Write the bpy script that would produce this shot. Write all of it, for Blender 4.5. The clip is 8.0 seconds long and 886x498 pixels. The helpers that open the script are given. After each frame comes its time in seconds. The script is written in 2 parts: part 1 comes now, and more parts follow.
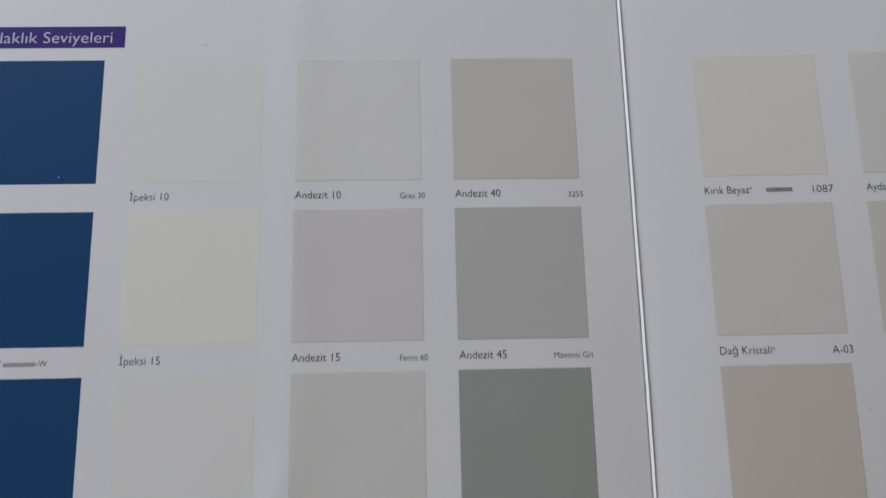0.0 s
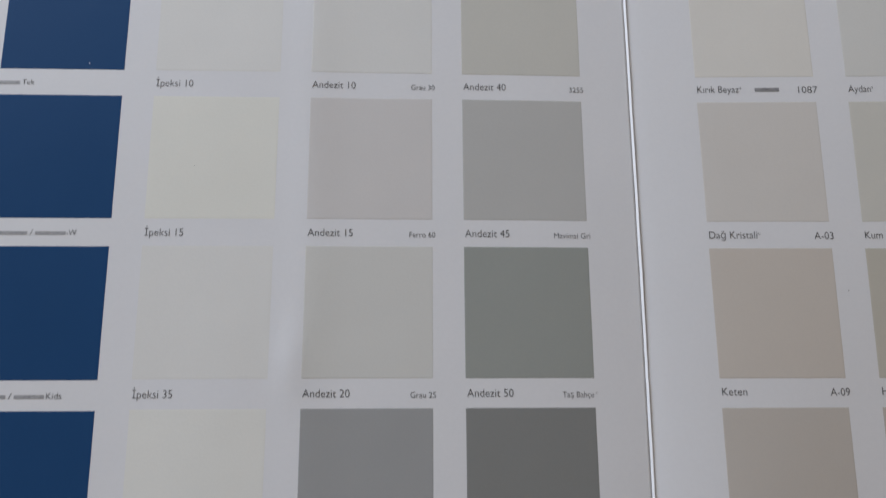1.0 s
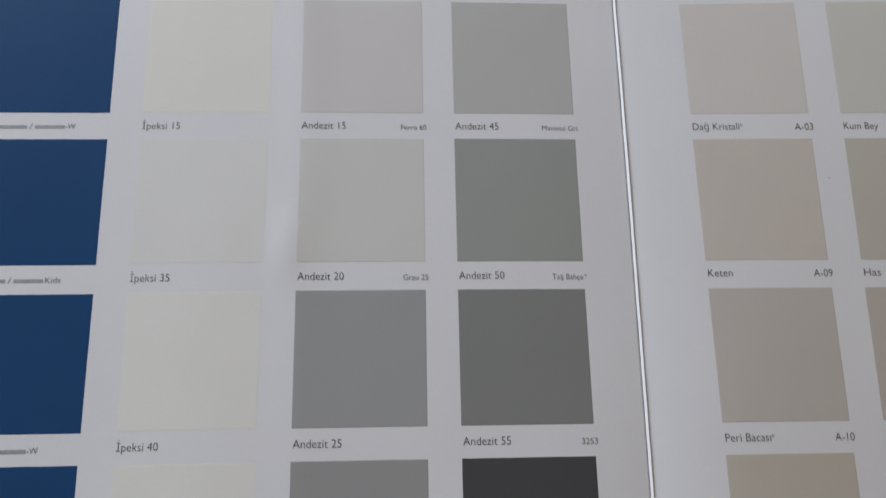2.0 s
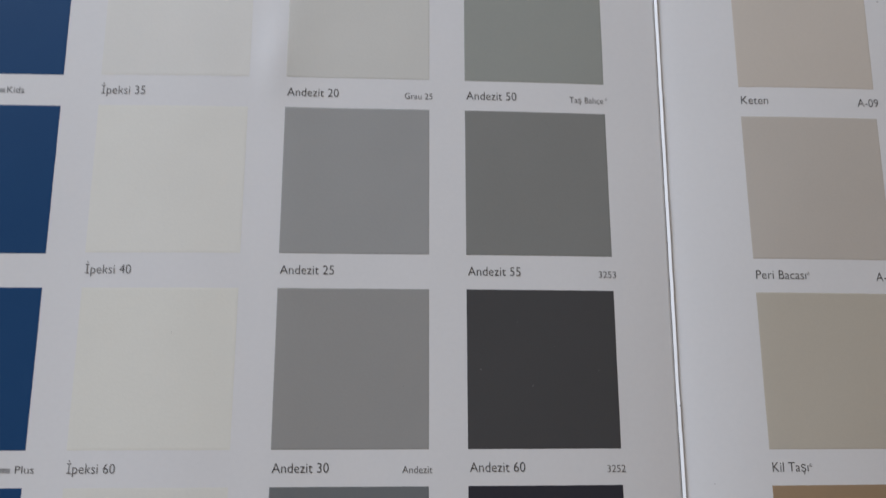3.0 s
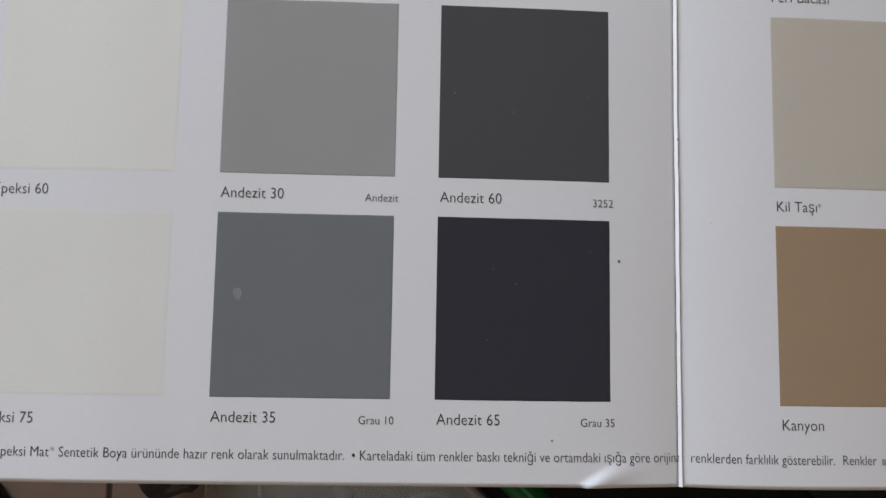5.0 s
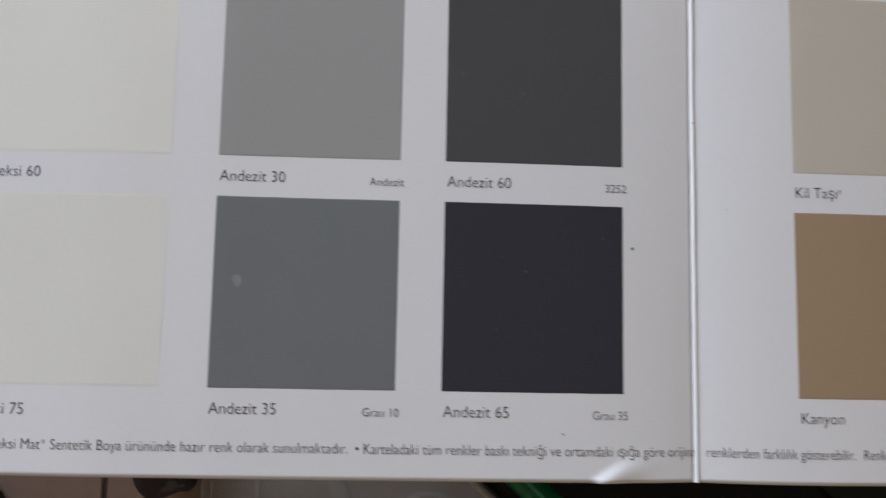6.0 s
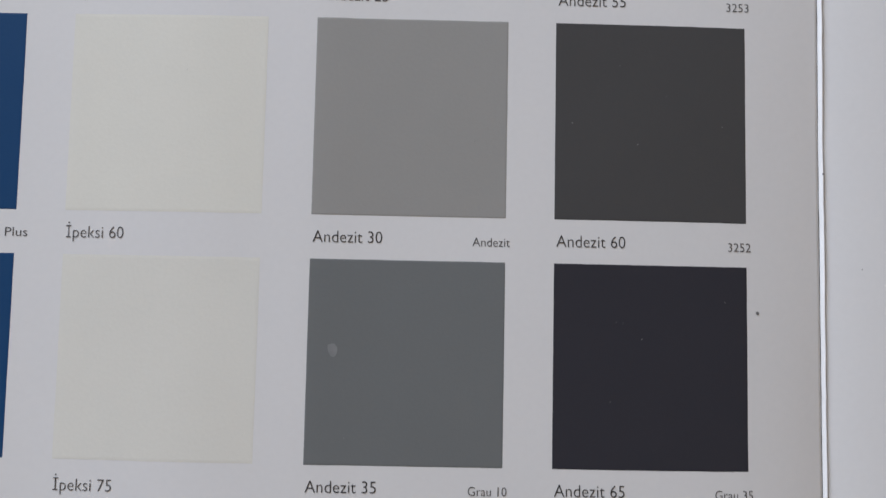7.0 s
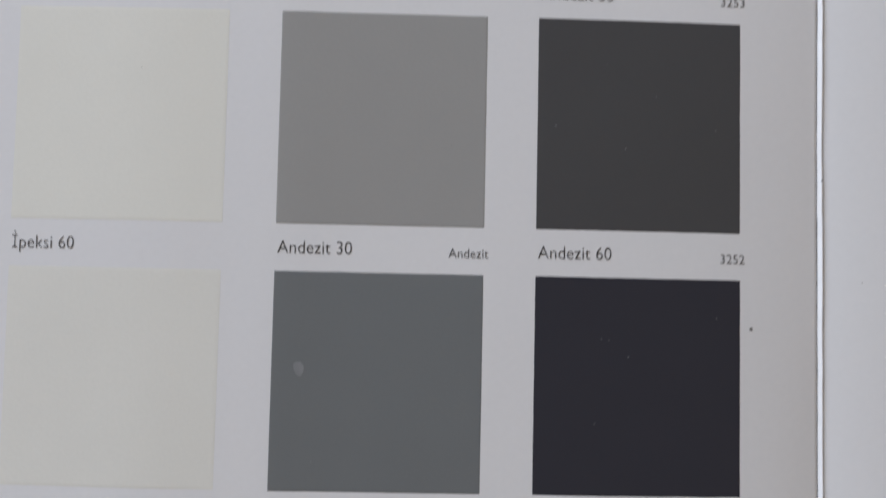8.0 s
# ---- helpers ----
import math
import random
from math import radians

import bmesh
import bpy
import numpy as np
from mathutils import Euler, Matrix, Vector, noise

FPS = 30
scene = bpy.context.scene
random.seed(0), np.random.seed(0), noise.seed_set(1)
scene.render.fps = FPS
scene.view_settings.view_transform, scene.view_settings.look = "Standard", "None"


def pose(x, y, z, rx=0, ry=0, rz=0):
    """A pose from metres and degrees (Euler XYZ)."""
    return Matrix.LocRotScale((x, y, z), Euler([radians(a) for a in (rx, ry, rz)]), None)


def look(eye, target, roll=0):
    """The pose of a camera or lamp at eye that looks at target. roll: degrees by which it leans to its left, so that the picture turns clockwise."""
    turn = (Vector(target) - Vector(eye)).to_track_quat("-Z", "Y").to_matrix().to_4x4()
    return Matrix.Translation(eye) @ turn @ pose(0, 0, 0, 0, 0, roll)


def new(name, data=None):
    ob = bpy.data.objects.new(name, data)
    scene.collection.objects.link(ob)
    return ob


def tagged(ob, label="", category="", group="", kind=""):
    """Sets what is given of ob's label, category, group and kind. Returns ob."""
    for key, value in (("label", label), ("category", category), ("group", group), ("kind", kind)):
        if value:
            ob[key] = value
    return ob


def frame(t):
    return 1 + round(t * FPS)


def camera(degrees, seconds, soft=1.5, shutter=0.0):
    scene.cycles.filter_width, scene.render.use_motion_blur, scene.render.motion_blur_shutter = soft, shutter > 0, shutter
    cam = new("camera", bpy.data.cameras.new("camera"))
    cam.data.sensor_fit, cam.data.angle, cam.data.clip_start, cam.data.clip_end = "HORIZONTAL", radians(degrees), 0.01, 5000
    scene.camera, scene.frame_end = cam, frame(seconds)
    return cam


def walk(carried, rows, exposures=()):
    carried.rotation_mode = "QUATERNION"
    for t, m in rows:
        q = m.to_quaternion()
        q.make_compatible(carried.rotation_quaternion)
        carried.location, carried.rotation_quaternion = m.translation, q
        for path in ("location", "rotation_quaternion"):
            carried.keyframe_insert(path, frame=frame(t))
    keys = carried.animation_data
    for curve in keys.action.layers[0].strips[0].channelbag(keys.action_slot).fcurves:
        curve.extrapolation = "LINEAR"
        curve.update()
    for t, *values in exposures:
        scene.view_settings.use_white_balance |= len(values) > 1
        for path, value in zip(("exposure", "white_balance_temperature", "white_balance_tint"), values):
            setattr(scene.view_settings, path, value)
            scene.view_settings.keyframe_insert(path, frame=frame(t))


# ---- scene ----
# ---------------------------------------------------------------- camera
PATH = [
    (0, pose(0.0340, -0.1091, 0.6537, 13.02, -1.68, -1.25)),
    (0.3, pose(0.0308, -0.1225, 0.6583, 13.88, -1.77, -1.03)),
    (0.5, pose(0.0272, -0.1311, 0.6579, 13.70, -1.83, -1.01)),
    (0.8, pose(0.0287, -0.1418, 0.6609, 13.72, -1.75, -0.51)),
    (1, pose(0.0290, -0.1465, 0.6596, 13.46, -2.43, -0.37)),
    (1.2, pose(0.0279, -0.1537, 0.6612, 13.71, -2.29, -0.10)),
    (2.3, pose(0.0318, -0.1915, 0.6489, 15.61, -2.77, -1.31)),
    (2.5, pose(0.0349, -0.1918, 0.6429, 13.26, -2.54, -0.83)),
    (2.7, pose(0.0331, -0.2022, 0.6349, 12.74, -2.34, -0.51)),
    (3, pose(0.0291, -0.2163, 0.6254, 12.71, -3.00, -0.16)),
    (3.1, pose(0.0292, -0.2168, 0.6232, 11.76, -3.07, 0.03)),
    (3.5, pose(0.0272, -0.2266, 0.6189, 10.87, -2.77, 0.21)),
    (3.7, pose(0.0270, -0.2331, 0.6169, 10.30, -2.78, 0.76)),
    (4, pose(0.0284, -0.2477, 0.6123, 9.54, -2.26, 1.26)),
    (4.1, pose(0.0296, -0.2522, 0.6103, 8.87, -2.31, 1.31)),
    (4.3, pose(0.0356, -0.2559, 0.6082, 7.28, -1.98, 0.71)),
    (4.4, pose(0.0387, -0.2561, 0.6076, 7.02, -2.21, 0.34)),
    (4.5, pose(0.0391, -0.2570, 0.6071, 6.96, -2.44, 0.45)),
    (4.6, pose(0.0390, -0.2559, 0.6063, 6.81, -2.51, 0.44)),
    (4.7, pose(0.0393, -0.2529, 0.6020, 6.68, -2.45, 0.57)),
    (5.8, pose(0.0408, -0.2538, 0.5961, 5.37, -2.09, 1.21)),
    (5.9, pose(0.0413, -0.2553, 0.5946, 5.93, -2.43, 1.18)),
    (6, pose(0.0382, -0.2553, 0.5926, 6.34, -2.48, 1.10)),
    (6.1, pose(0.0347, -0.2534, 0.5917, 6.43, -2.19, 0.93)),
    (6.2, pose(0.0311, -0.2507, 0.5908, 6.40, -1.82, 0.78)),
    (6.5, pose(0.0253, -0.2429, 0.5908, 6.19, -0.85, 0.86)),
    (6.7, pose(0.0226, -0.2408, 0.5856, 4.83, -1.54, 0.81)),
    (7, pose(0.0235, -0.2371, 0.5822, 4.41, -0.49, 1.14)),
    (7.3, pose(0.0247, -0.2314, 0.5783, 3.37, -1.65, 1.59)),
    (7.5, pose(0.0276, -0.2257, 0.5767, 2.59, -1.14, 1.60)),
    (7.7, pose(0.0258, -0.2248, 0.5763, 2.99, -1.67, 1.50)),
    (8, pose(0.0265, -0.2312, 0.5728, 3.17, -1.08, 1.20)),
]
cam = camera(56.36, 8.0, soft=1.4, shutter=0.45)
EXPOSURES = [(0.0, -0.41), (1.0, -0.30), (2.5, -0.21), (3.5, -0.11), (4.5, 0.01), (6.5, 0.02), (8.0, 0.00)]
walk(cam, PATH, EXPOSURES)

# ---------------------------------------------------------------- light
world = bpy.data.worlds.new("sky")
scene.world = world
world.use_nodes = True
wn = world.node_tree.nodes
sky = wn.new("ShaderNodeTexSky")
sky.sky_type = 'NISHITA'
sky.sun_disc = False
sky.sun_elevation = radians(38)
sky.sun_rotation = radians(200)
world.node_tree.links.new(sky.outputs[0], wn["Background"].inputs[0])
wn["Background"].inputs[1].default_value = 0.10


def area(name, m, sx, sy, watts, color):
    data = bpy.data.lights.new(name, 'AREA')
    data.shape = 'RECTANGLE'
    data.size, data.size_y, data.energy, data.color = sx, sy, watts, color
    ob = new(name, data)
    ob.matrix_world = m
    return ob


# daylight that comes in by the window opening
area("window_daylight", look((-0.95, 1.16, 1.12), (-0.45, -0.15, 0.62)), 1.20, 0.95, 47.5, (0.761, 0.846, 0.99))

# ---------------------------------------------------------------- materials


def material(name, color, rough=0.5, metal=0.0, vary=0.06, scale=40.0, bump=0.0, bump_scale=400.0, spec=0.5, wear=None, alpha=1.0, trans=0.0):
    """A surface with blotches at one scale and fine grain at another; wear: (colour, amount, scale) of sparse specks."""
    m = bpy.data.materials.new(name)
    m.use_nodes = True
    nt = m.node_tree
    n, l = nt.nodes, nt.links
    b = n["Principled BSDF"]
    b.inputs["Roughness"].default_value = rough
    b.inputs["Metallic"].default_value = metal
    b.inputs["Specular IOR Level"].default_value = spec
    b.inputs["Transmission Weight"].default_value = trans
    b.inputs["Alpha"].default_value = alpha
    co = n.new("ShaderNodeTexCoord")
    big = n.new("ShaderNodeTexNoise")
    big.inputs["Scale"].default_value = scale
    big.inputs["Detail"].default_value = 3
    fine = n.new("ShaderNodeTexNoise")
    fine.inputs["Scale"].default_value = bump_scale
    fine.inputs["Detail"].default_value = 4
    l.new(co.outputs["Object"], big.inputs["Vector"])
    l.new(co.outputs["Object"], fine.inputs["Vector"])
    add = n.new("ShaderNodeMath")
    add.operation = 'ADD'
    l.new(big.outputs["Fac"], add.inputs[0])
    l.new(fine.outputs["Fac"], add.inputs[1])
    ramp = n.new("ShaderNodeMapRange")
    ramp.inputs[1].default_value, ramp.inputs[2].default_value = 0.6, 1.4
    ramp.inputs[3].default_value, ramp.inputs[4].default_value = 1 - vary, 1 + vary
    l.new(add.outputs[0], ramp.inputs[0])
    mul = n.new("ShaderNodeVectorMath")
    mul.operation = 'SCALE'
    mul.inputs[0].default_value = color
    l.new(ramp.outputs[0], mul.inputs["Scale"])
    last = mul.outputs[0]
    if wear:
        wc, amount, ws = wear
        spots = n.new("ShaderNodeTexNoise")
        spots.inputs["Scale"].default_value = ws
        spots.inputs["Detail"].default_value = 2
        l.new(co.outputs["Object"], spots.inputs["Vector"])
        cut = n.new("ShaderNodeMapRange")
        cut.inputs[1].default_value, cut.inputs[2].default_value = amount, amount + 0.06
        l.new(spots.outputs["Fac"], cut.inputs[0])
        mix = n.new("ShaderNodeMix")
        mix.data_type = 'RGBA'
        l.new(cut.outputs[0], mix.inputs["Factor"])
        l.new(last, mix.inputs[6])
        mix.inputs[7].default_value = (*wc, 1)
        last = mix.outputs[2]
    l.new(last, b.inputs["Base Color"])
    if bump:
        bp = n.new("ShaderNodeBump")
        bp.inputs["Strength"].default_value = bump
        bp.inputs["Distance"].default_value = 0.0004
        l.new(fine.outputs["Fac"], bp.inputs["Height"])
        l.new(bp.outputs[0], b.inputs["Normal"])
    return m


PAPER = material("coated_paper", (0.755, 0.762, 0.770), rough=0.45, vary=0.018, scale=22, bump=0.02, bump_scale=900, spec=0.13)
FIBRE = material("bare_paper_fibre", (0.88, 0.88, 0.885), rough=0.8, vary=0.05, scale=300, bump=0.06, bump_scale=2500)
INK = material("black_ink", (0.02, 0.02, 0.023), rough=0.6, vary=0.15, scale=800, bump_scale=4000)
PALE_CAPTION = material("grey_black_ink", (0.075, 0.075, 0.08), rough=0.6, vary=0.15, scale=800, bump_scale=4000)
SMALL_INK = material("dark_grey_ink", (0.045, 0.045, 0.05), rough=0.5, vary=0.15, scale=800, bump_scale=4000)
PURPLE = material("purple_ink", (0.047, 0.026, 0.185), rough=0.5, vary=0.05, scale=60, spec=0.1)
WHITE_INK = material("white_print", (0.70, 0.67, 0.78), rough=0.5, vary=0.03, spec=0.1)
DIRT = material("dirt_speck", (0.17, 0.17, 0.17), rough=0.9, vary=0.3, scale=900)
SMUDGE = material("pale_smudge", (0.220, 0.232, 0.238), rough=0.6, vary=0.15, scale=500)
DUST = material("dust_fleck", (0.26, 0.26, 0.26), rough=0.9, vary=0.3, scale=900)
TILE = material("brown_ceramic", (0.22, 0.15, 0.115), rough=0.4, vary=0.10, scale=9, bump=0.1, bump_scale=120)
GROUT = material("dark_grout", (0.06, 0.045, 0.04), rough=0.9, vary=0.2, scale=60, bump=0.4, bump_scale=500)
# unseen wall paint, its warm tint chosen for the bounce on the paper
BOUNCEPAINT = material("warm_bounce_paint", (0.74, 0.61, 0.46), rough=0.85, vary=0.03, scale=3, bump=0.1, bump_scale=250)
WOOD = material("pale_wood", (0.32, 0.23, 0.15), rough=0.5, vary=0.2, scale=14, bump=0.1, bump_scale=180)
CLEAR = material("frosted_clear_plastic", (0.47, 0.45, 0.41), rough=0.3, vary=0.15, scale=25, bump=0.3, bump_scale=90, alpha=0.24)
RIM = material("milky_plastic_rim", (0.55, 0.55, 0.53), rough=0.35, vary=0.1, scale=60, alpha=0.15)
BLACK = material("black_plastic", (0.004, 0.005, 0.0045), rough=0.45, vary=0.2, scale=30, bump=0.2, bump_scale=600, spec=0.15)
GREEN = material("green_plastic", (0.005, 0.16, 0.055), rough=0.35, vary=0.1, scale=30)
DARKCLOTH = material("dark_cloth", (0.035, 0.03, 0.032), rough=0.9, vary=0.5, scale=45, bump=0.8, bump_scale=700, wear=((0.09, 0.085, 0.085), 0.60, 60))

# ---------------------------------------------------------------- helpers of this scene


def mesh_of(name, verts, faces, mat, smooth=True):
    me = bpy.data.meshes.new(name)
    me.from_pydata(verts, [], faces)
    me.materials.append(mat)
    for p in me.polygons:
        p.use_smooth = smooth
    me.update()
    return me


def part(name, bm, mat, parent, label="", smooth=False):
    me = bpy.data.meshes.new(name)
    bm.to_mesh(me)
    bm.free()
    me.materials.append(mat)
    for p in me.polygons:
        p.use_smooth = smooth
    ob = new(name, me)
    ob.parent = parent
    return tagged(ob, label)


def box(x0, x1, y0, y1, z0, z1, bevel=0.0, seg=2):
    bm = bmesh.new()
    bmesh.ops.create_cube(bm, size=1)
    for v in bm.verts:
        v.co = Vector(((x0 + x1) / 2 + v.co.x * (x1 - x0), (y0 + y1) / 2 + v.co.y * (y1 - y0), (z0 + z1) / 2 + v.co.z * (z1 - z0)))
    if bevel:
        bmesh.ops.bevel(bm, geom=bm.edges[:], offset=bevel, segments=seg, profile=0.5, affect='EDGES')
    return bm


def thing(name, x, y, z, label, category, group="", kind=""):
    ob = new(name)
    ob.location = (x, y, z)
    return tagged(ob, label, category, group, kind)


# ---------------------------------------------------------------- room: floor, walls, ceiling, window
# unseen shell, added; the east wall stands close to throw warm bounce
ROOM = (-2.4, 1.35, -2.7, 1.25, 2.5)   # x0, x1, y0, y1, height
X0, X1, Y0, Y1, HT = ROOM


def structure(name, bm, mat, label):
    me = bpy.data.meshes.new(name)
    bm.to_mesh(me)
    bm.free()
    me.materials.append(mat)
    return tagged(new(name, me), label, name.split("_")[0], kind="structure")


floor = structure("floor", box(X0, X1, Y0, Y1, -0.10, -0.002), GROUT, "brown ceramic tiled floor with dark grout joints")
structure("ceiling", box(X0, X1, Y0, Y1, HT, HT + 0.12), BOUNCEPAINT, "unseen cream ceiling added to close the room and bounce warm light")
structure("wall_east", box(X1, X1 + 0.15, Y0, Y1, -0.1, HT + 0.12), BOUNCEPAINT, "unseen cream wall added to close the room and bounce warm light")
structure("wall_west", box(X0 - 0.15, X0, Y0, Y1, -0.1, HT + 0.12), BOUNCEPAINT, "unseen cream wall added to close the room and bounce warm light")
structure("wall_south", box(X0 - 0.15, X1 + 0.15, Y0 - 0.15, Y0, -0.1, HT + 0.12), BOUNCEPAINT, "unseen cream wall added to close the room and bounce warm light")
# the north wall has the window's opening in it
WX0, WX1, WZ0, WZ1 = -1.63, -0.27, 0.58, 1.68
bm = bmesh.new()
for (a, b, c, d) in ((X0 - 0.15, WX0, -0.1, HT + 0.12), (WX1, X1 + 0.15, -0.1, HT + 0.12), (WX0, WX1, -0.1, WZ0), (WX0, WX1, WZ1, HT + 0.12)):
    piece = box(a, b, Y1, Y1 + 0.15, c, d)
    tmp = bpy.data.meshes.new("tmp")
    piece.to_mesh(tmp)
    piece.free()
    bm.from_mesh(tmp)
    bpy.data.meshes.remove(tmp)
structure("wall_north", bm, BOUNCEPAINT, "cream painted wall with a window opening")
window = thing("window_1", (WX0 + WX1) / 2, Y1 + 0.08, WZ0, "white framed window letting in daylight", "window", kind="structure")
hw, hh = (WX1 - WX0) / 2, WZ1 - WZ0
for (a, b, c, d) in ((-hw, -hw + 0.06, 0, hh), (hw - 0.06, hw, 0, hh), (-hw + 0.06, hw - 0.06, 0, 0.06), (-hw + 0.06, hw - 0.06, hh - 0.06, hh)):
    part("window_frame", box(a, b, -0.03, 0.03, c, d, 0.004), BOUNCEPAINT, window)

# floor tiles, one by one, round the place that is seen
TW = 0.33
tile_mesh = None
gx, gy = -0.1670, -0.215
for i in range(-8, 8):
    for j in range(-8, 5):
        cx, cy = gx + TW * (i + 0.5), gy + TW * (j + 0.5)
        if not (X0 + TW / 2 < cx < X1 - TW / 2 and Y0 + TW / 2 < cy < Y1 - TW / 2):
            continue
        if tile_mesh is None:
            bmt = box(-TW / 2 + 0.0015, TW / 2 - 0.0015, -TW / 2 + 0.0015, TW / 2 - 0.0015, -0.004, 0.0, 0.0012, 1)
            tile_mesh = bpy.data.meshes.new("tile")
            bmt.to_mesh(tile_mesh)
            bmt.free()
            tile_mesh.materials.append(TILE)
        ob = new("tile", tile_mesh)
        ob.location = (cx, cy, 0)
        ob.parent = floor

# ---------------------------------------------------------------- low table under the chart
table = thing("low_table", 0.06, 0.10, 0, "low pale wooden table under the open colour chart", "table")
part("tabletop", box(-0.40, 0.40, -0.28, 0.30, 0.400, 0.4245, 0.004), WOOD, table)
for sx in (-0.36, 0.36):
    for sy in (-0.24, 0.26):
        part("leg", box(sx - 0.02, sx + 0.02, sy - 0.02, sy + 0.02, 0, 0.40, 0.003), WOOD, table)

# ---------------------------------------------------------------- the colour chart
LIFT = 0.43
W, H, PITCH = 0.036, 0.03733, 0.04552
BOTTOM, TOP = -0.2820, 0.052
LEFT, RIGHT = -0.108, 0.212


def step(t):
    t = min(1.0, max(0.0, t))
    return t * t * (3 - 2 * t)


def fold_x(y):
    return 0.0964 - 0.0004 * step((-y - 0.09) / 0.12)


def sheet(x, y):
    """Height of the paper: a valley at the fold, a faint ridge by the second column, a dent at the lower edge."""
    z = 0.0
    d = x - fold_x(y)
    low = step(-y / 0.28)
    z -= (0.0011 + 0.0017 * low) * math.exp(-abs(d) / (0.0080 + 0.0030 * low if d > 0 else 0.0300 - 0.0170 * low))
    z += 0.00050 * math.exp(-((x + 0.0030) / 0.0042) ** 2 - ((y + 0.1235) / 0.008) ** 2)
    if d > 0.006:
        z += 0.050 * (1 - low) * (d - 0.006) ** 2 / (d + 0.004)
    if d > 0.012:
        e = d - 0.012
        z -= low * (1.4 * e * e if e < 0.035 else 1.4 * 0.035 * (2 * e - 0.035))
    z += 0.00030 * math.exp(-((x - 0.0010) / 0.0070) ** 2) * (0.5 + 0.5 * step((y + 0.17) / 0.06))
    z -= 0.0018 * low * step((-0.015 - x) / 0.045)
    e = y - BOTTOM
    if e < 0.012:
        ridge = 0.0760 + 1.5 * e
        z += 0.0011 * math.exp(-((x - ridge) / (0.0009 if x < ridge else 0.0052)) ** 2 - (e / 0.0032) ** 2)
    z += 0.00013 * noise.noise((x * 34, y * 26, 2.0)) + 0.00002 * noise.noise((x * 150, y * 120, 5.0))
    return LIFT + z


chart = thing("colour_chart", 0.0, 0.0, 0.0, "open folded paint colour chart with glued swatches on white paper", "colour chart")


def spread(stops):
    out = []
    for (a, b, n) in stops:
        out += [a + (b - a) * k / n for k in range(n)]
    return out + [stops[-1][1]]


# the paper: two panels that meet in the fold
def panel(us, label):
    ys = spread([(BOTTOM, BOTTOM + 0.012, 14), (BOTTOM + 0.012, TOP, 56)])
    verts, faces = [], []
    nu = len(us)
    for thick in (0, 0.00035):
        for y in ys:
            for u in us:
                x = fold_x(y) + u if abs(u) < 0.02 else (0.0965 + u if abs(u) > 0.05 else fold_x(y) + u + (0.0965 - fold_x(y)) * (abs(u) - 0.02) / 0.03)
                verts.append((x, y, sheet(x, y) - thick))
    ny = len(ys)
    off = nu * ny
    for j in range(ny - 1):
        for i in range(nu - 1):
            a = j * nu + i
            faces.append((a, a + 1, a + nu + 1, a + nu))
            faces.append((off + a, off + a + nu, off + a + nu + 1, off + a + 1))
    for i in range(nu - 1):
        faces.append((i, off + i, off + i + 1, i + 1))
        k = (ny - 1) * nu + i
        faces.append((k, k + 1, off + k + 1, off + k))
    for j in range(ny - 1):
        a, b = j * nu, (j + 1) * nu
        faces.append((a, b, off + b, off + a))
        a, b = a + nu - 1, b + nu - 1
        faces.append((a, off + a, off + b, b))
    me = mesh_of("panel", verts, faces, PAPER)
    for p in me.polygons[2 * (nu - 1) * (ny - 1):]:
        p.use_smooth = False
    ob = new("panel", me)
    ob.parent = chart
    return tagged(ob, label)


PANEL_A = panel(spread([(LEFT - 0.0965, -0.125, 24), (-0.125, -0.095, 30), (-0.095, -0.022, 40), (-0.022, -0.0006, 36)]), "white coated paper panel with grey swatches")
PANEL_B = panel(spread([(0.0003, 0.022, 36), (0.022, RIGHT - 0.0965, 46)]), "white coated paper panel with beige swatches")


def panel_at(x):
    return PANEL_B if x > 0.0972 else PANEL_A


# the worn crease: two bare lips with a split between them
def lip(u0, u1, rise, name):
    verts, faces = [], []
    n, m = 130, 8
    for j in range(n + 1):
        y = BOTTOM + (TOP - BOTTOM) * j / n
        wob = 0.00006 * noise.noise((y * 130, u0 * 900, 3.0)) + 0.00006 * noise.noise((y * 420, 1.0, 0.0))
        grow = 1.0 + 0.2 * noise.noise((y * 60, 7.0, u1 * 800))
        for i in range(m):
            f = i / (m - 1)
            u = u0 + (u1 - u0) * f + wob
            x = fold_x(y) + u
            verts.append((x, y, sheet(x, y) + rise * grow * (f / 0.72 if f < 0.72 else (1 - f) / 0.28) - 0.0001))
    for j in range(n):
        for i in range(m - 1):
            a = j * m + i
            faces.append((a, a + 1, a + m + 1, a + m))
    ob = new(name, mesh_of(name, verts, faces, FIBRE))
    ob.parent = chart
    return tagged(ob, "bare white paper lip along the worn fold")


lip(-0.00046, 0.00042, 0.00072, "crease")
lip(0.00062, 0.00076, 0.00010, "crease")

# swatches
COLS = (-0.0910, -0.0458, 0.0001, 0.0451, 0.1162, 0.1620)
ROW_SHIFT = (0.0, 0.0, 0.0002, 0.0003, 0.0, 0.0)    # the sheet was pasted up by hand: rows and the beige column sit a little off


def row_top(c, r):
    return -r * PITCH + (ROW_SHIFT[r] if c > 0 else 0.0) - (0.0003 if c >= 4 else 0.0)


BLUE = (0.0150, 0.0635, 0.168)
GLOSS = ((0.50, 0.08), (0.47, 0.09), (0.45, 0.10), (0.43, 0.11), (0.41, 0.12), (0.40, 0.13))    # roughness, shine


def tone(r, g, b):
    """The paint's base colour: its light against that of the white paper, as eight-bit values."""
    return tuple(0.76 * (c / p) ** 2.1 for c, p in zip((r, g, b), (178, 178, 182)))


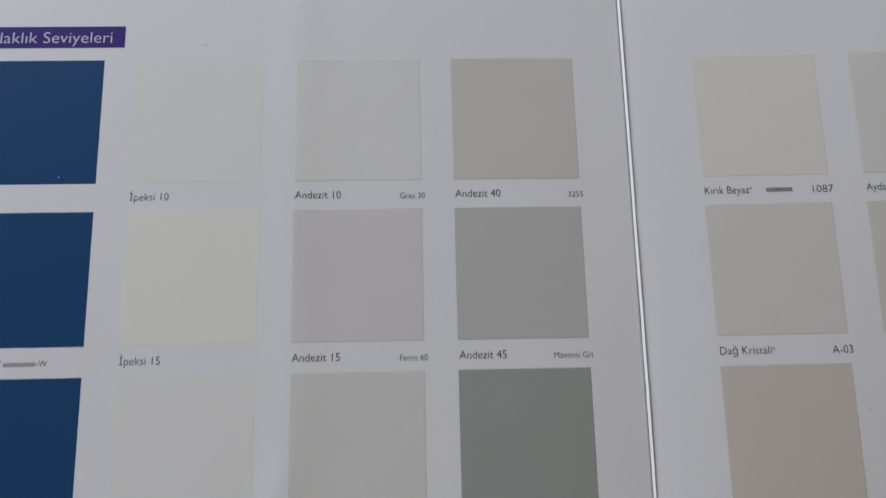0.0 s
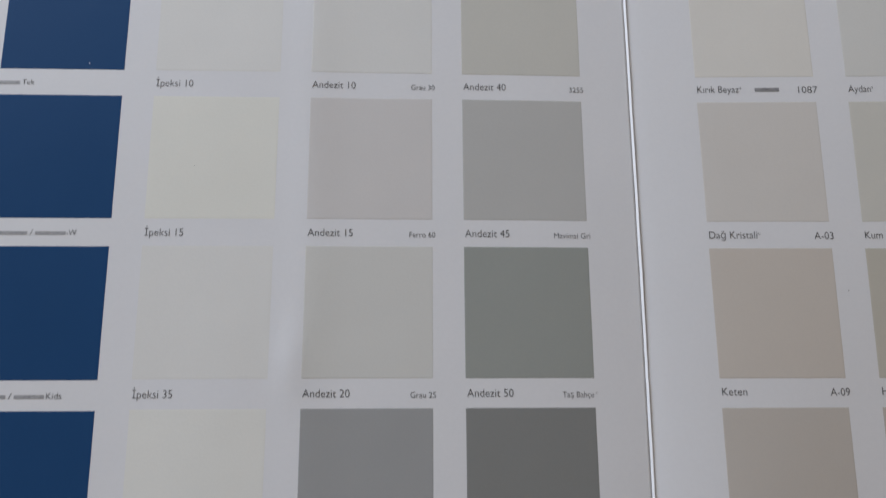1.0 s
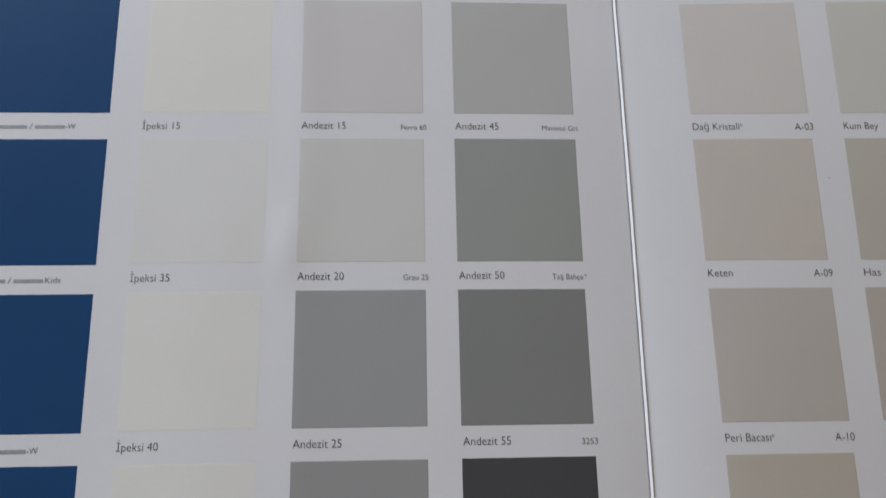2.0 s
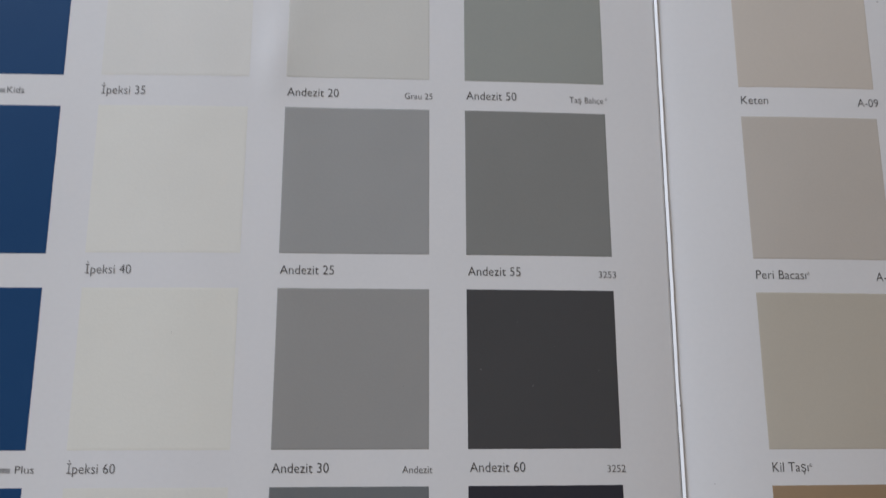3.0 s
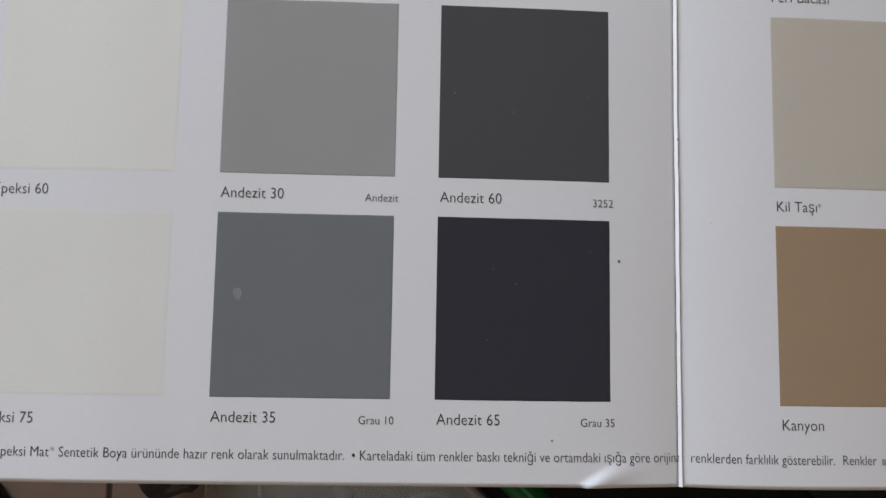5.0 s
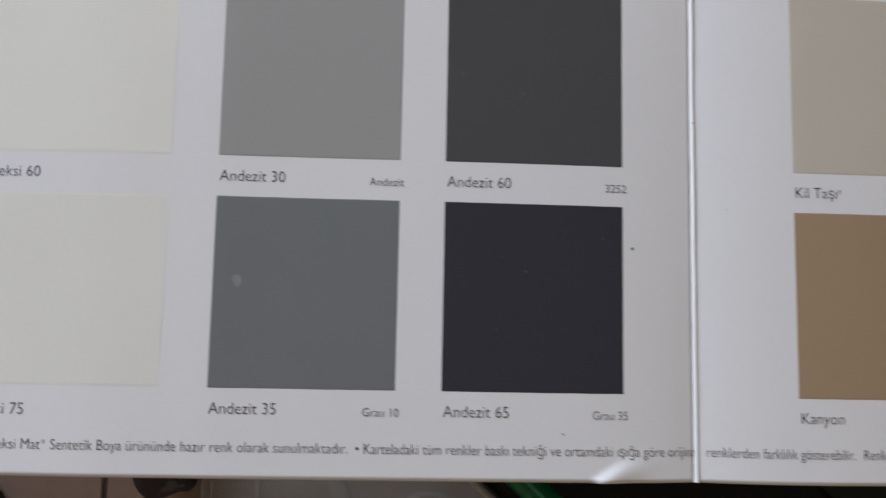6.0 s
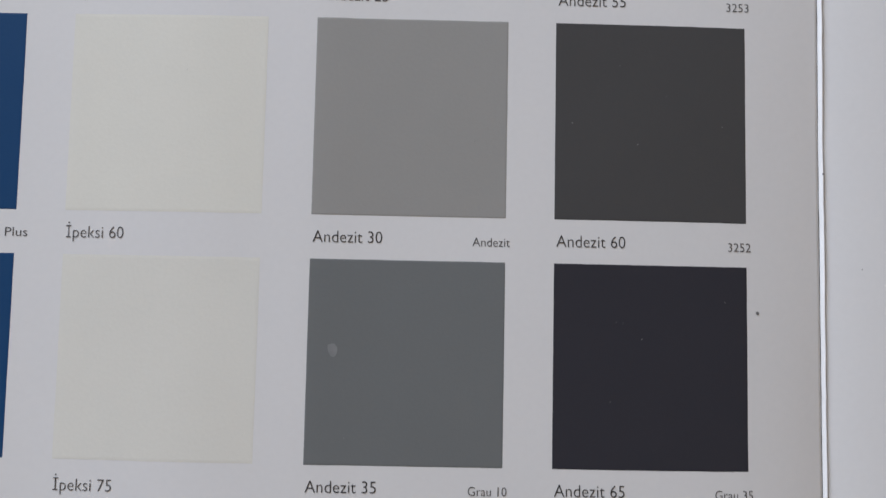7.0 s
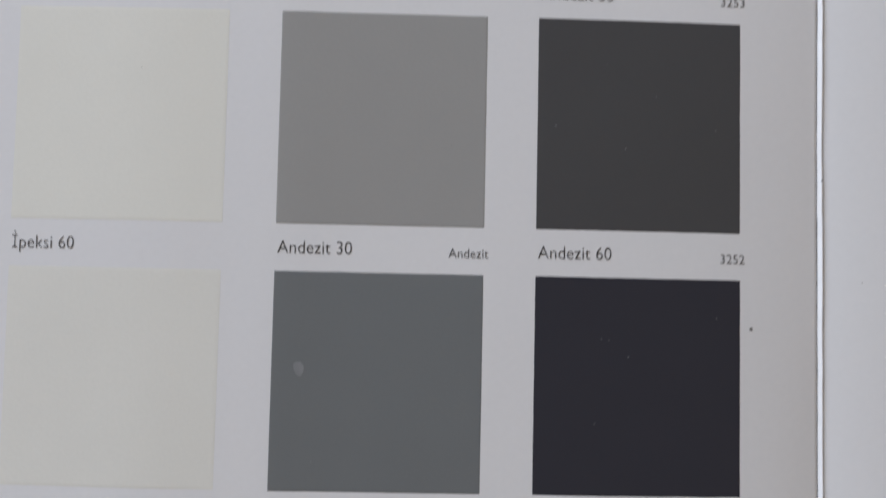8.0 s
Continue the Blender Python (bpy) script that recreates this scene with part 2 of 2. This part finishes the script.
SWATCHES = (
    (None,) * 6,
    (tone(178, 178, 178), tone(181, 181, 177), tone(177, 177, 177), tone(180, 180, 178), tone(180, 180, 177), tone(178, 178, 176)),
    (tone(174, 174, 174), tone(166, 164, 165), tone(166, 166, 165), tone(125, 126, 128), tone(121, 121, 122), tone(89, 92, 95)),
    (tone(159, 158, 154), tone(147, 147, 147), tone(121, 124, 122), tone(105, 106, 106), tone(60, 60, 62), tone(44, 44, 50)),
    (tone(175, 173, 170), tone(167, 164, 162), tone(161, 155, 150), tone(153, 148, 144), tone(152, 147, 139), tone(125, 107, 88)),
    (tone(169, 169, 168), tone(163, 162, 158), tone(152, 149, 142), tone(150, 144, 139), tone(142, 136, 126), tone(120, 106, 88)),
)
TONE_NAMES = (
    ("deep blue",) * 6,
    ("off-white", "pale cream", "pale grey white", "pale cream", "ivory", "warm off-white"),
    ("very pale grey", "pale warm grey", "light grey", "mid grey", "mid warm grey", "slate grey"),
    ("warm light grey", "neutral light grey", "greenish mid grey", "dark mid grey", "charcoal", "near-black blue grey"),
    ("off-white", "pale stone", "beige", "taupe beige", "sand beige", "canyon brown"),
    ("off-white", "pale stone", "sand grey", "taupe", "sand beige", "brown"),
)


def swatch(c, r):
    x0, y1 = COLS[c], row_top(c, r)
    wide = W + (0.0007 if c == 1 else 0.0)
    rim = 0.0005 if c == 1 else 0.00026
    fx = [0, rim] + [rim + (wide - 2 * rim) * k / 26 for k in range(1, 26)] + [wide - rim, wide]
    fy = [0, rim] + [rim + (H - 2 * rim) * k / 9 for k in range(1, 9)] + [H - rim, H]
    nx, ny = len(fx), len(fy)
    verts, faces = [], []
    for j, b in enumerate(fy):
        for i, a in enumerate(fx):
            edge = i in (0, nx - 1) or j in (0, ny - 1)
            x, y = x0 + a, y1 - H + b
            wob = 0.00004 * noise.noise((x * 300, y * 300, c))
            if edge:
                x += wob
                y += wob
            verts.append((x, y, sheet(x, y) + (0.00001 if edge else (0.000025 if c == 1 else 0.00004))))
    for j in range(ny - 1):
        for i in range(nx - 1):
            a = j * nx + i
            faces.append((a, a + 1, a + nx + 1, a + nx))
    col = SWATCHES[c][r] or BLUE
    name = TONE_NAMES[c][r]
    gloss = GLOSS[r] if c == 0 else (0.5, 0.09)    # the blue column shows the makers' gloss levels
    mat = material("paint_" + name.replace(" ", "_").replace("-", "_"), col, rough=gloss[0], vary=0.02, scale=60, bump=0.05, bump_scale=1500, spec=gloss[1])
    me = mesh_of("swatch", verts, faces, mat, smooth=False)
    ob = new("swatch", me)
    ob.parent = panel_at(x0)
    return tagged(ob, name + " painted swatch")


for c in range(6):
    for r in range(6):
        swatch(c, r)

# ---------------------------------------------------------------- printing on the chart


def flat_mesh(text, size):
    """The mesh of a line of type, with its left end at 0 and its baseline at 0."""
    cu = bpy.data.curves.new("type", 'FONT')
    cu.body, cu.size = text, size
    cu.resolution_u = 3
    cu.offset = -0.010 * size
    tmp = bpy.data.objects.new("type", cu)
    scene.collection.objects.link(tmp)
    dg = bpy.context.evaluated_depsgraph_get()
    me = bpy.data.meshes.new_from_object(tmp.evaluated_get(dg))
    bpy.data.objects.remove(tmp)
    bpy.data.curves.remove(cu)
    return me


def printed(name, text, x, y, cap, width=None, right=False, mat=INK, label=""):
    me = flat_mesh(text, 0.01)
    co = np.array([v.co[:] for v in me.vertices])
    lo, hi = co[:, 0].min(), co[:, 0].max()
    sy = cap / 0.00727
    sx = width / (hi - lo) if width else sy * 0.92
    start = x - (hi - lo) * sx if right else x
    for v in me.vertices:
        px, py = start + (v.co.x - lo) * sx, y + v.co.y * sy
        v.co = (px, py, sheet(px, py) + 0.00006)
    me.materials.clear()
    me.materials.append(mat)
    ob = new(name, me)
    ob.parent = panel_at(start)
    return tagged(ob, label, kind="stuff")


def strip(name, x0, x1, y0, y1, mat, rise=0.00005, label=""):
    n, m = max(2, int((x1 - x0) / 0.003)), max(2, int((y1 - y0) / 0.002))
    verts, faces = [], []
    for j in range(m + 1):
        for i in range(n + 1):
            x, y = x0 + (x1 - x0) * i / n, y0 + (y1 - y0) * j / m
            verts.append((x, y, sheet(x, y) + rise))
    for j in range(m):
        for i in range(n):
            a = j * (n + 1) + i
            faces.append((a, a + 1, a + n + 2, a + n + 1))
    ob = new(name, mesh_of(name, verts, faces, mat))
    ob.parent = panel_at(x0)
    return tagged(ob, label)


CAP, SMALL = 0.00232, 0.00172
NAMES = {
    1: ("İpeksi 10", "İpeksi 15", "İpeksi 35", "İpeksi 40", "İpeksi 60", "İpeksi 75"),
    2: ("Andezit 10", "Andezit 15", "Andezit 20", "Andezit 25", "Andezit 30", "Andezit 35"),
    3: ("Andezit 40", "Andezit 45", "Andezit 50", "Andezit 55", "Andezit 60", "Andezit 65"),
    4: ("Kırık Beyaz*", "Dağ Kristali®", "Keten", "Peri Bacası®", "Kil Taşı®", "Kanyon"),
    5: ("Aydan*", "Kum Bey", "Has", "", "", ""),
}
WIDTHS = {1: 0.0108, 2: 0.0128, 3: 0.0128}
WIDTHS4 = (0.0126, 0.0140, 0.0070, 0.0126, 0.0086, 0.0086)
WIDTHS5 = (0.0068, 0.0105, 0.0050)
CODES = {
    2: ("Grau 30", "Ferro 60", "Grau 25", "", "Andezit", "Grau 10"),
    3: ("3255", "Mavimsi Gri", "Taş Bahçe®", "3253", "3252", "Grau 35"),
    4: ("1087", "A-03", "A-09", "A-10", "", ""),
}
CODE_W = {"Grau 30": 0.0070, "Ferro 60": 0.0074, "Grau 25": 0.0070, "Andezit": 0.0069, "Grau 10": 0.0070, "3255": 0.0043, "Mavimsi Gri": 0.0106,
          "Taş Bahçe®": 0.0088, "3253": 0.0043, "3252": 0.0043, "Grau 35": 0.0070, "1087": 0.0058, "A-03": 0.0056, "A-09": 0.0056, "A-10": 0.0056}
for c, names in NAMES.items():
    for r, text in enumerate(names):
        base = row_top(c, r) - H - (0.0051 if r < 5 else 0.0056 if c == 1 else 0.0049) + (0.0004 if c >= 4 and r == 2 else 0.0)
        if text:
            width = WIDTHS4[r] if c == 4 else WIDTHS5[r] if c == 5 else WIDTHS[c]
            mark = text[-1] if text[-1] in "*®" else ""
            x = COLS[c] + 0.0004
            printed("caption", text.rstrip("*®"), x, base, CAP, width, False, PALE_CAPTION if c == 1 else INK)
            if mark:
                printed("caption_mark", mark, x + width + 0.0002, base + (0.0010 if mark == "®" else 0.0006), 0.00085 if mark == "®" else 0.0013)
for c, codes in CODES.items():
    for r, text in enumerate(codes):
        if text:
            base = row_top(c, r) - H - (0.0053 if r < 5 else 0.0050) + (0.0004 if c >= 4 and r == 2 else 0.0)
            end = COLS[c] + W + 0.0008
            if text[-1] == "®":
                printed("caption_mark", "®", end, base + 0.0009, 0.0007, None, True, SMALL_INK)
                end -= 0.0011
            printed("caption", text.rstrip("®"), end, base, CAP if c == 4 else SMALL, CODE_W[text], True, SMALL_INK)

BAR_INK = material("grey_print", (0.33, 0.33, 0.335), rough=0.6, vary=0.5, scale=1500, bump_scale=5000)

# maker's lines under the blue swatches stay plain bars, word by word
BARS = {0: ((0.0003, 0.0062),), 1: ((0.0003, 0.0130), (0.0152, 0.0236)), 2: ((0.0003, 0.0120), (0.0142, 0.0222)),
        3: ((0.0003, 0.0110), (0.0118, 0.0224)), 4: ((0.0170, 0.0330),), 5: ((0.0003, 0.0120), (0.0130, 0.0200))}
for r, words in BARS.items():
    for a, b in words:
        base = row_top(0, r) - H - 0.0050
        strip("caption_bar", COLS[0] + a, COLS[0] + b, base + 0.0001, base + 0.0011, BAR_INK)
for r, text, a, b in ((0, "Tek", 0.0068, 0.0103), (1, "/", 0.0137, 0.0146), (1, "-W", 0.0238, 0.0266), (2, "/", 0.0127, 0.0136), (2, "Kids", 0.0227, 0.0268),
                      (3, "-W", 0.0226, 0.0254), (4, "Plus", 0.0341, 0.0383)):
    printed("caption", text, COLS[0] + a, row_top(0, r) - H - 0.0050, 0.00175, b - a, False, SMALL_INK)
strip("caption_bar", COLS[4] + 0.0178, COLS[4] + 0.0252, -H - 0.0051, -H - 0.0039, material("pale_grey_ink", (0.26, 0.26, 0.265), rough=0.5, vary=0.3, scale=900))

# heading
strip("heading_bar", LEFT + 0.004, -0.0496, 0.0040, 0.0107, PURPLE, label="purple printed bar behind the heading")
printed("heading", "Parlaklık Seviyeleri", -0.0533, 0.0055, 0.0037, 0.0390, True, WHITE_INK, "white heading on the purple bar").location.z = 0.00006

# small print along the lower edge
FY = BOTTOM + 0.0050
strip("caption_bar", -0.080, -0.0442, FY, FY + 0.0012, BAR_INK)
printed("caption", "İpeksi Mat", -0.0415, FY, 0.00208, 0.0106, False, SMALL_INK)
printed("caption_mark", "®", -0.0306, FY + 0.0011, 0.0008, None, False, SMALL_INK)
printed("caption", "Sentetik Boya ürününde hazır renk olarak sunulmaktadır.", -0.0289, FY, 0.00208, 0.0562, False, SMALL_INK)
printed("caption", "•", 0.0288, FY, 0.00208, 0.0006, False, INK)
printed("caption", "Karteladaki tüm renkler baskı tekniği ve ortamdaki ışığa göre orijinal", 0.0304, FY, 0.00208, 0.0660, False, INK)
printed("caption", "renklerden farklılık gösterebilir.", 0.0981, FY, 0.00208, 0.0292, False, INK)
printed("caption", "Renkler", 0.1291, FY, 0.00208, 0.0072, False, INK)
strip("caption_bar", 0.1375, 0.1450, FY, FY + 0.0012, BAR_INK)

# ---------------------------------------------------------------- dirt, flecks and a smudge on the paper


def fleck(x, y, rx, ry, turn, mat, rise, name):
    n = 12
    verts, faces = [(x, y, sheet(x, y) + rise)], []
    for k in range(n):
        a = 2 * math.pi * k / n
        q = 1 + 0.35 * noise.noise((x * 900 + math.cos(a), y * 900 + math.sin(a), 0))
        dx, dy = rx * q * math.cos(a), ry * q * math.sin(a)
        px, py = x + dx * math.cos(turn) - dy * math.sin(turn), y + dx * math.sin(turn) + dy * math.cos(turn)
        verts.append((px, py, sheet(px, py) + rise))
    for k in range(n):
        faces.append((0, 1 + k, 1 + (k + 1) % n))
    ob = new(name, mesh_of(name, verts, faces, mat))
    ob.parent = panel_at(x)
    return ob


tagged(fleck(0.0831, -0.2360, 0.00033, 0.00030, 0.5, DIRT, 0.00006, "dirt_speck"), "dark dirt speck on the paper")
fleck(0.0690, -0.2728, 0.00016, 0.00028, 0.9, DIRT, 0.00006, "dirt_speck")
fleck(-0.0264, 0.0046, 0.00016, 0.00020, 0.2, DIRT, 0.00006, "dirt_speck")
tagged(fleck(0.0048, -0.2442, 0.0008, 0.0014, 0.5, SMUDGE, 0.00006, "smudge"), "pale rubbed smudge on the slate swatch")
fleck(COLS[0] + W - 0.0103, -H + 0.0019, 0.0001, 0.0003, 0.4, FIBRE, 0.00018, "dust_fleck")
for x, y, big in ((0.0606, -0.2050, 1.2), (0.0483, -0.2012, 1.3), (0.0766, -0.2013, 1.0), (0.0614, -0.2412, 1.2), (0.0567, -0.2382, 0.8), (0.0580, -0.2384, 0.6), (0.0769, -0.2342, 1.0),
                  (0.0556, -0.2527, 0.9), (0.0572, -0.1900, 0.8), (0.0660, -0.1957, 0.7), (0.0301, -0.2051, 1.0), (0.0205, -0.2117, 1.3), (0.0073, -0.2600, 1.0)):
    fleck(x, y, 0.00006 * big, 0.00013 * big, x * 90, DUST, 0.00015, "dust_fleck")
fleck(-0.0240, -0.1927, 0.00006, 0.00007, 0.3, DIRT, 0.00012, "dirt_speck")
fleck(-0.0326, -0.0670, 0.00009, 0.00006, 0.5, DIRT, 0.00012, "dirt_speck")
fleck(0.1029, -0.2275, 0.00013, 0.00010, 0.1, BAR_INK, 0.00006, "dirt_speck")
fleck(0.1558, -0.1036, 0.00022, 0.00018, 0.7, BAR_INK, 0.00006, "dirt_speck")
fleck(fold_x(-0.2095) + 0.0001, -0.2095, 0.00014, 0.00020, 0.0, DIRT, 0.00070, "dirt_speck")

# ---------------------------------------------------------------- things on the floor past the lower edge


def prism(corners, z0, z1, bevel=0.0):
    """An upright block over a footprint, its corners given in turn."""
    bm = bmesh.new()
    low = [bm.verts.new((x, y, z0)) for x, y in corners]
    high = [bm.verts.new((x, y, z1)) for x, y in corners]
    n = len(corners)
    bm.faces.new(low[::-1])
    bm.faces.new(high)
    for k in range(n):
        bm.faces.new((low[k], low[(k + 1) % n], high[(k + 1) % n], high[k]))
    bmesh.ops.recalc_face_normals(bm, faces=bm.faces[:])
    if bevel:
        bmesh.ops.bevel(bm, geom=bm.edges[:], offset=bevel, segments=2, profile=0.5, affect='EDGES')
    return bm


def wall_between(a, b, t, z0, z1):
    d = (Vector(b) - Vector(a)).normalized() * t
    n = Vector((-d.y, d.x))
    return prism([tuple(Vector(a)), tuple(Vector(b)), tuple(Vector(b) + n), tuple(Vector(a) + n)], z0, z1)


# low clear plastic box on the tiles
BH = 0.028
boxed = thing("plastic_box", 0, 0, 0, "low clear frosted plastic storage box standing on the tiles", "storage box")
FOOT = [(-0.0945, -0.50), (0.2450, -0.50), (0.0330, -0.29), (-0.0945, -0.29)]
part("base", prism(FOOT, 0.0, 0.004, 0.001), CLEAR, boxed)
for k in range(4):
    part("side", wall_between(FOOT[k], FOOT[(k + 1) % 4], 0.0025, 0.005, BH), CLEAR, boxed)
part("lid", prism(FOOT, BH + 0.0005, BH + 0.003, 0.001), CLEAR, boxed)


def bead(points, r, name, mat):
    """A rounded bead that runs along the lid."""
    bm = bmesh.new()
    rings = []
    pts = [Vector(p) for p in points]
    for i, p in enumerate(pts):
        t = (pts[min(i + 1, len(pts) - 1)] - pts[max(i - 1, 0)]).normalized()
        side = Vector((-t.y, t.x, 0)).normalized()
        rings.append([bm.verts.new(p + side * r * math.cos(a) + Vector((0, 0, 0.6 * r * math.sin(a)))) for a in [2 * math.pi * k / 8 for k in range(8)]])
    for a, b in zip(rings, rings[1:]):
        for k in range(8):
            bm.faces.new((a[k], a[(k + 1) % 8], b[(k + 1) % 8], b[k]))
    bm.faces.new(rings[0][::-1])
    bm.faces.new(rings[-1])
    return part(name, bm, mat, boxed, smooth=True)


ZT = BH + 0.004
bead([(-0.0932, -0.292, ZT), (-0.0932, -0.498, ZT)], 0.0012, "rim", RIM)
bead([(-0.0565, -0.292, ZT), (-0.0600, -0.498, ZT)], 0.0014, "rib", RIM)
bead([(-0.0300, -0.300, ZT), (-0.0100, -0.340, ZT), (0.0160, -0.400, ZT), (0.0300, -0.480, ZT)], 0.0060, "rib", RIM)
bead([(0.056 + 0.026 * math.cos(a), -0.379 + 0.024 * math.sin(a), ZT) for a in [math.pi * k / 14 for k in range(29)]], 0.0016, "rib", RIM)

# dark cloth bag
dark = thing("cloth_bag", -0.1165, -0.297, 0.0, "dark grey worn cloth bag lying on the tiles", "bag")
bm = bmesh.new()
bmesh.ops.create_uvsphere(bm, u_segments=40, v_segments=20, radius=1)
for v in bm.verts:
    q = 1 + 0.10 * noise.noise(v.co * 2.3)
    v.co = Vector((math.copysign(abs(v.co.x) ** 0.55, v.co.x) * 0.0235 * q, math.copysign(abs(v.co.y) ** 0.7, v.co.y) * 0.062 * q, max(0.0, 0.03 + v.co.z * 0.034 * q)))
part("body", bm, DARKCLOTH, dark, smooth=True)
bm = bmesh.new()
for k in range(17):
    a = math.pi * k / 16
    for w in (-0.004, 0.004):
        bm.verts.new((0.014 * math.cos(a), 0.046 + w, 0.052 + 0.016 * math.sin(a)))
bm.verts.ensure_lookup_table()
for k in range(16):
    bm.faces.new((bm.verts[2 * k], bm.verts[2 * k + 1], bm.verts[2 * k + 3], bm.verts[2 * k + 2]))
bmesh.ops.solidify(bm, geom=bm.faces[:], thickness=0.0015)
part("handle", bm, DARKCLOTH, dark)

# tall black case close under the paper: pale piping on its edge, a green rail beside it
case = thing("tool_case", 0.0300, -0.2660, 0.0, "tall black plastic tool case with pale piping and a green rail", "tool case")
case.rotation_euler = (0, 0, radians(-43))
CZ = 0.390
part("body", box(0.0, 0.30, 0.0, 0.20, 0.0, CZ - 0.012, 0.004), BLACK, case)
part("lid", box(0.0, 0.30, 0.0012, 0.20, CZ - 0.0115, CZ, 0.003), BLACK, case)
bm = bmesh.new()
bmesh.ops.create_cone(bm, cap_ends=True, segments=14, radius1=0.0010, radius2=0.0010, depth=0.30, matrix=pose(0.15, 0.0006, CZ + 0.0004, 0, 90, 0))
part("piping", bm, material("milky_piping", (0.42, 0.43, 0.43), rough=0.4, vary=0.1, scale=60), case, "pale rounded piping", smooth=True)
bm = bmesh.new()
bmesh.ops.create_cone(bm, cap_ends=True, segments=20, radius1=0.0036, radius2=0.0036, depth=0.29, matrix=pose(0.147, 0.0092, CZ, 0, 90, 0))
part("rail", bm, GREEN, case, "green rounded plastic rail", smooth=True)
# the round rail's highlight, laid on its crest as a paler green strip
part("rail_highlight", box(0.004, 0.29, 0.0090, 0.0100, CZ + 0.0034, CZ + 0.0039, 0.0002), material("green_highlight", (0.02, 0.25, 0.10), rough=0.4), case)
part("panel", box(0.05, 0.27, 0.058, 0.17, CZ + 0.0004, CZ + 0.0020, 0.0008), material("dull_dark_green", (0.008, 0.013, 0.010), rough=0.55, vary=0.2, scale=30, spec=0.2), case)
for u in (0.08, 0.20):
    part("latch", box(u, u + 0.04, -0.004, 0.0, CZ - 0.075, CZ - 0.020, 0.0015), BLACK, case)

# low black box on the tiles
other = thing("black_box", -0.2440, -0.3505, 0.0, "low black plastic box with rounded edges on the tiles", "box")
other.rotation_euler = (0, 0, radians(37))
part("body", box(-0.10, 0.0, -0.20, 0.0, 0.0, 0.016, 0.005, 3), BLACK, other)
part("lid", box(-0.098, -0.002, -0.198, -0.002, 0.0165, 0.022, 0.002), BLACK, other)
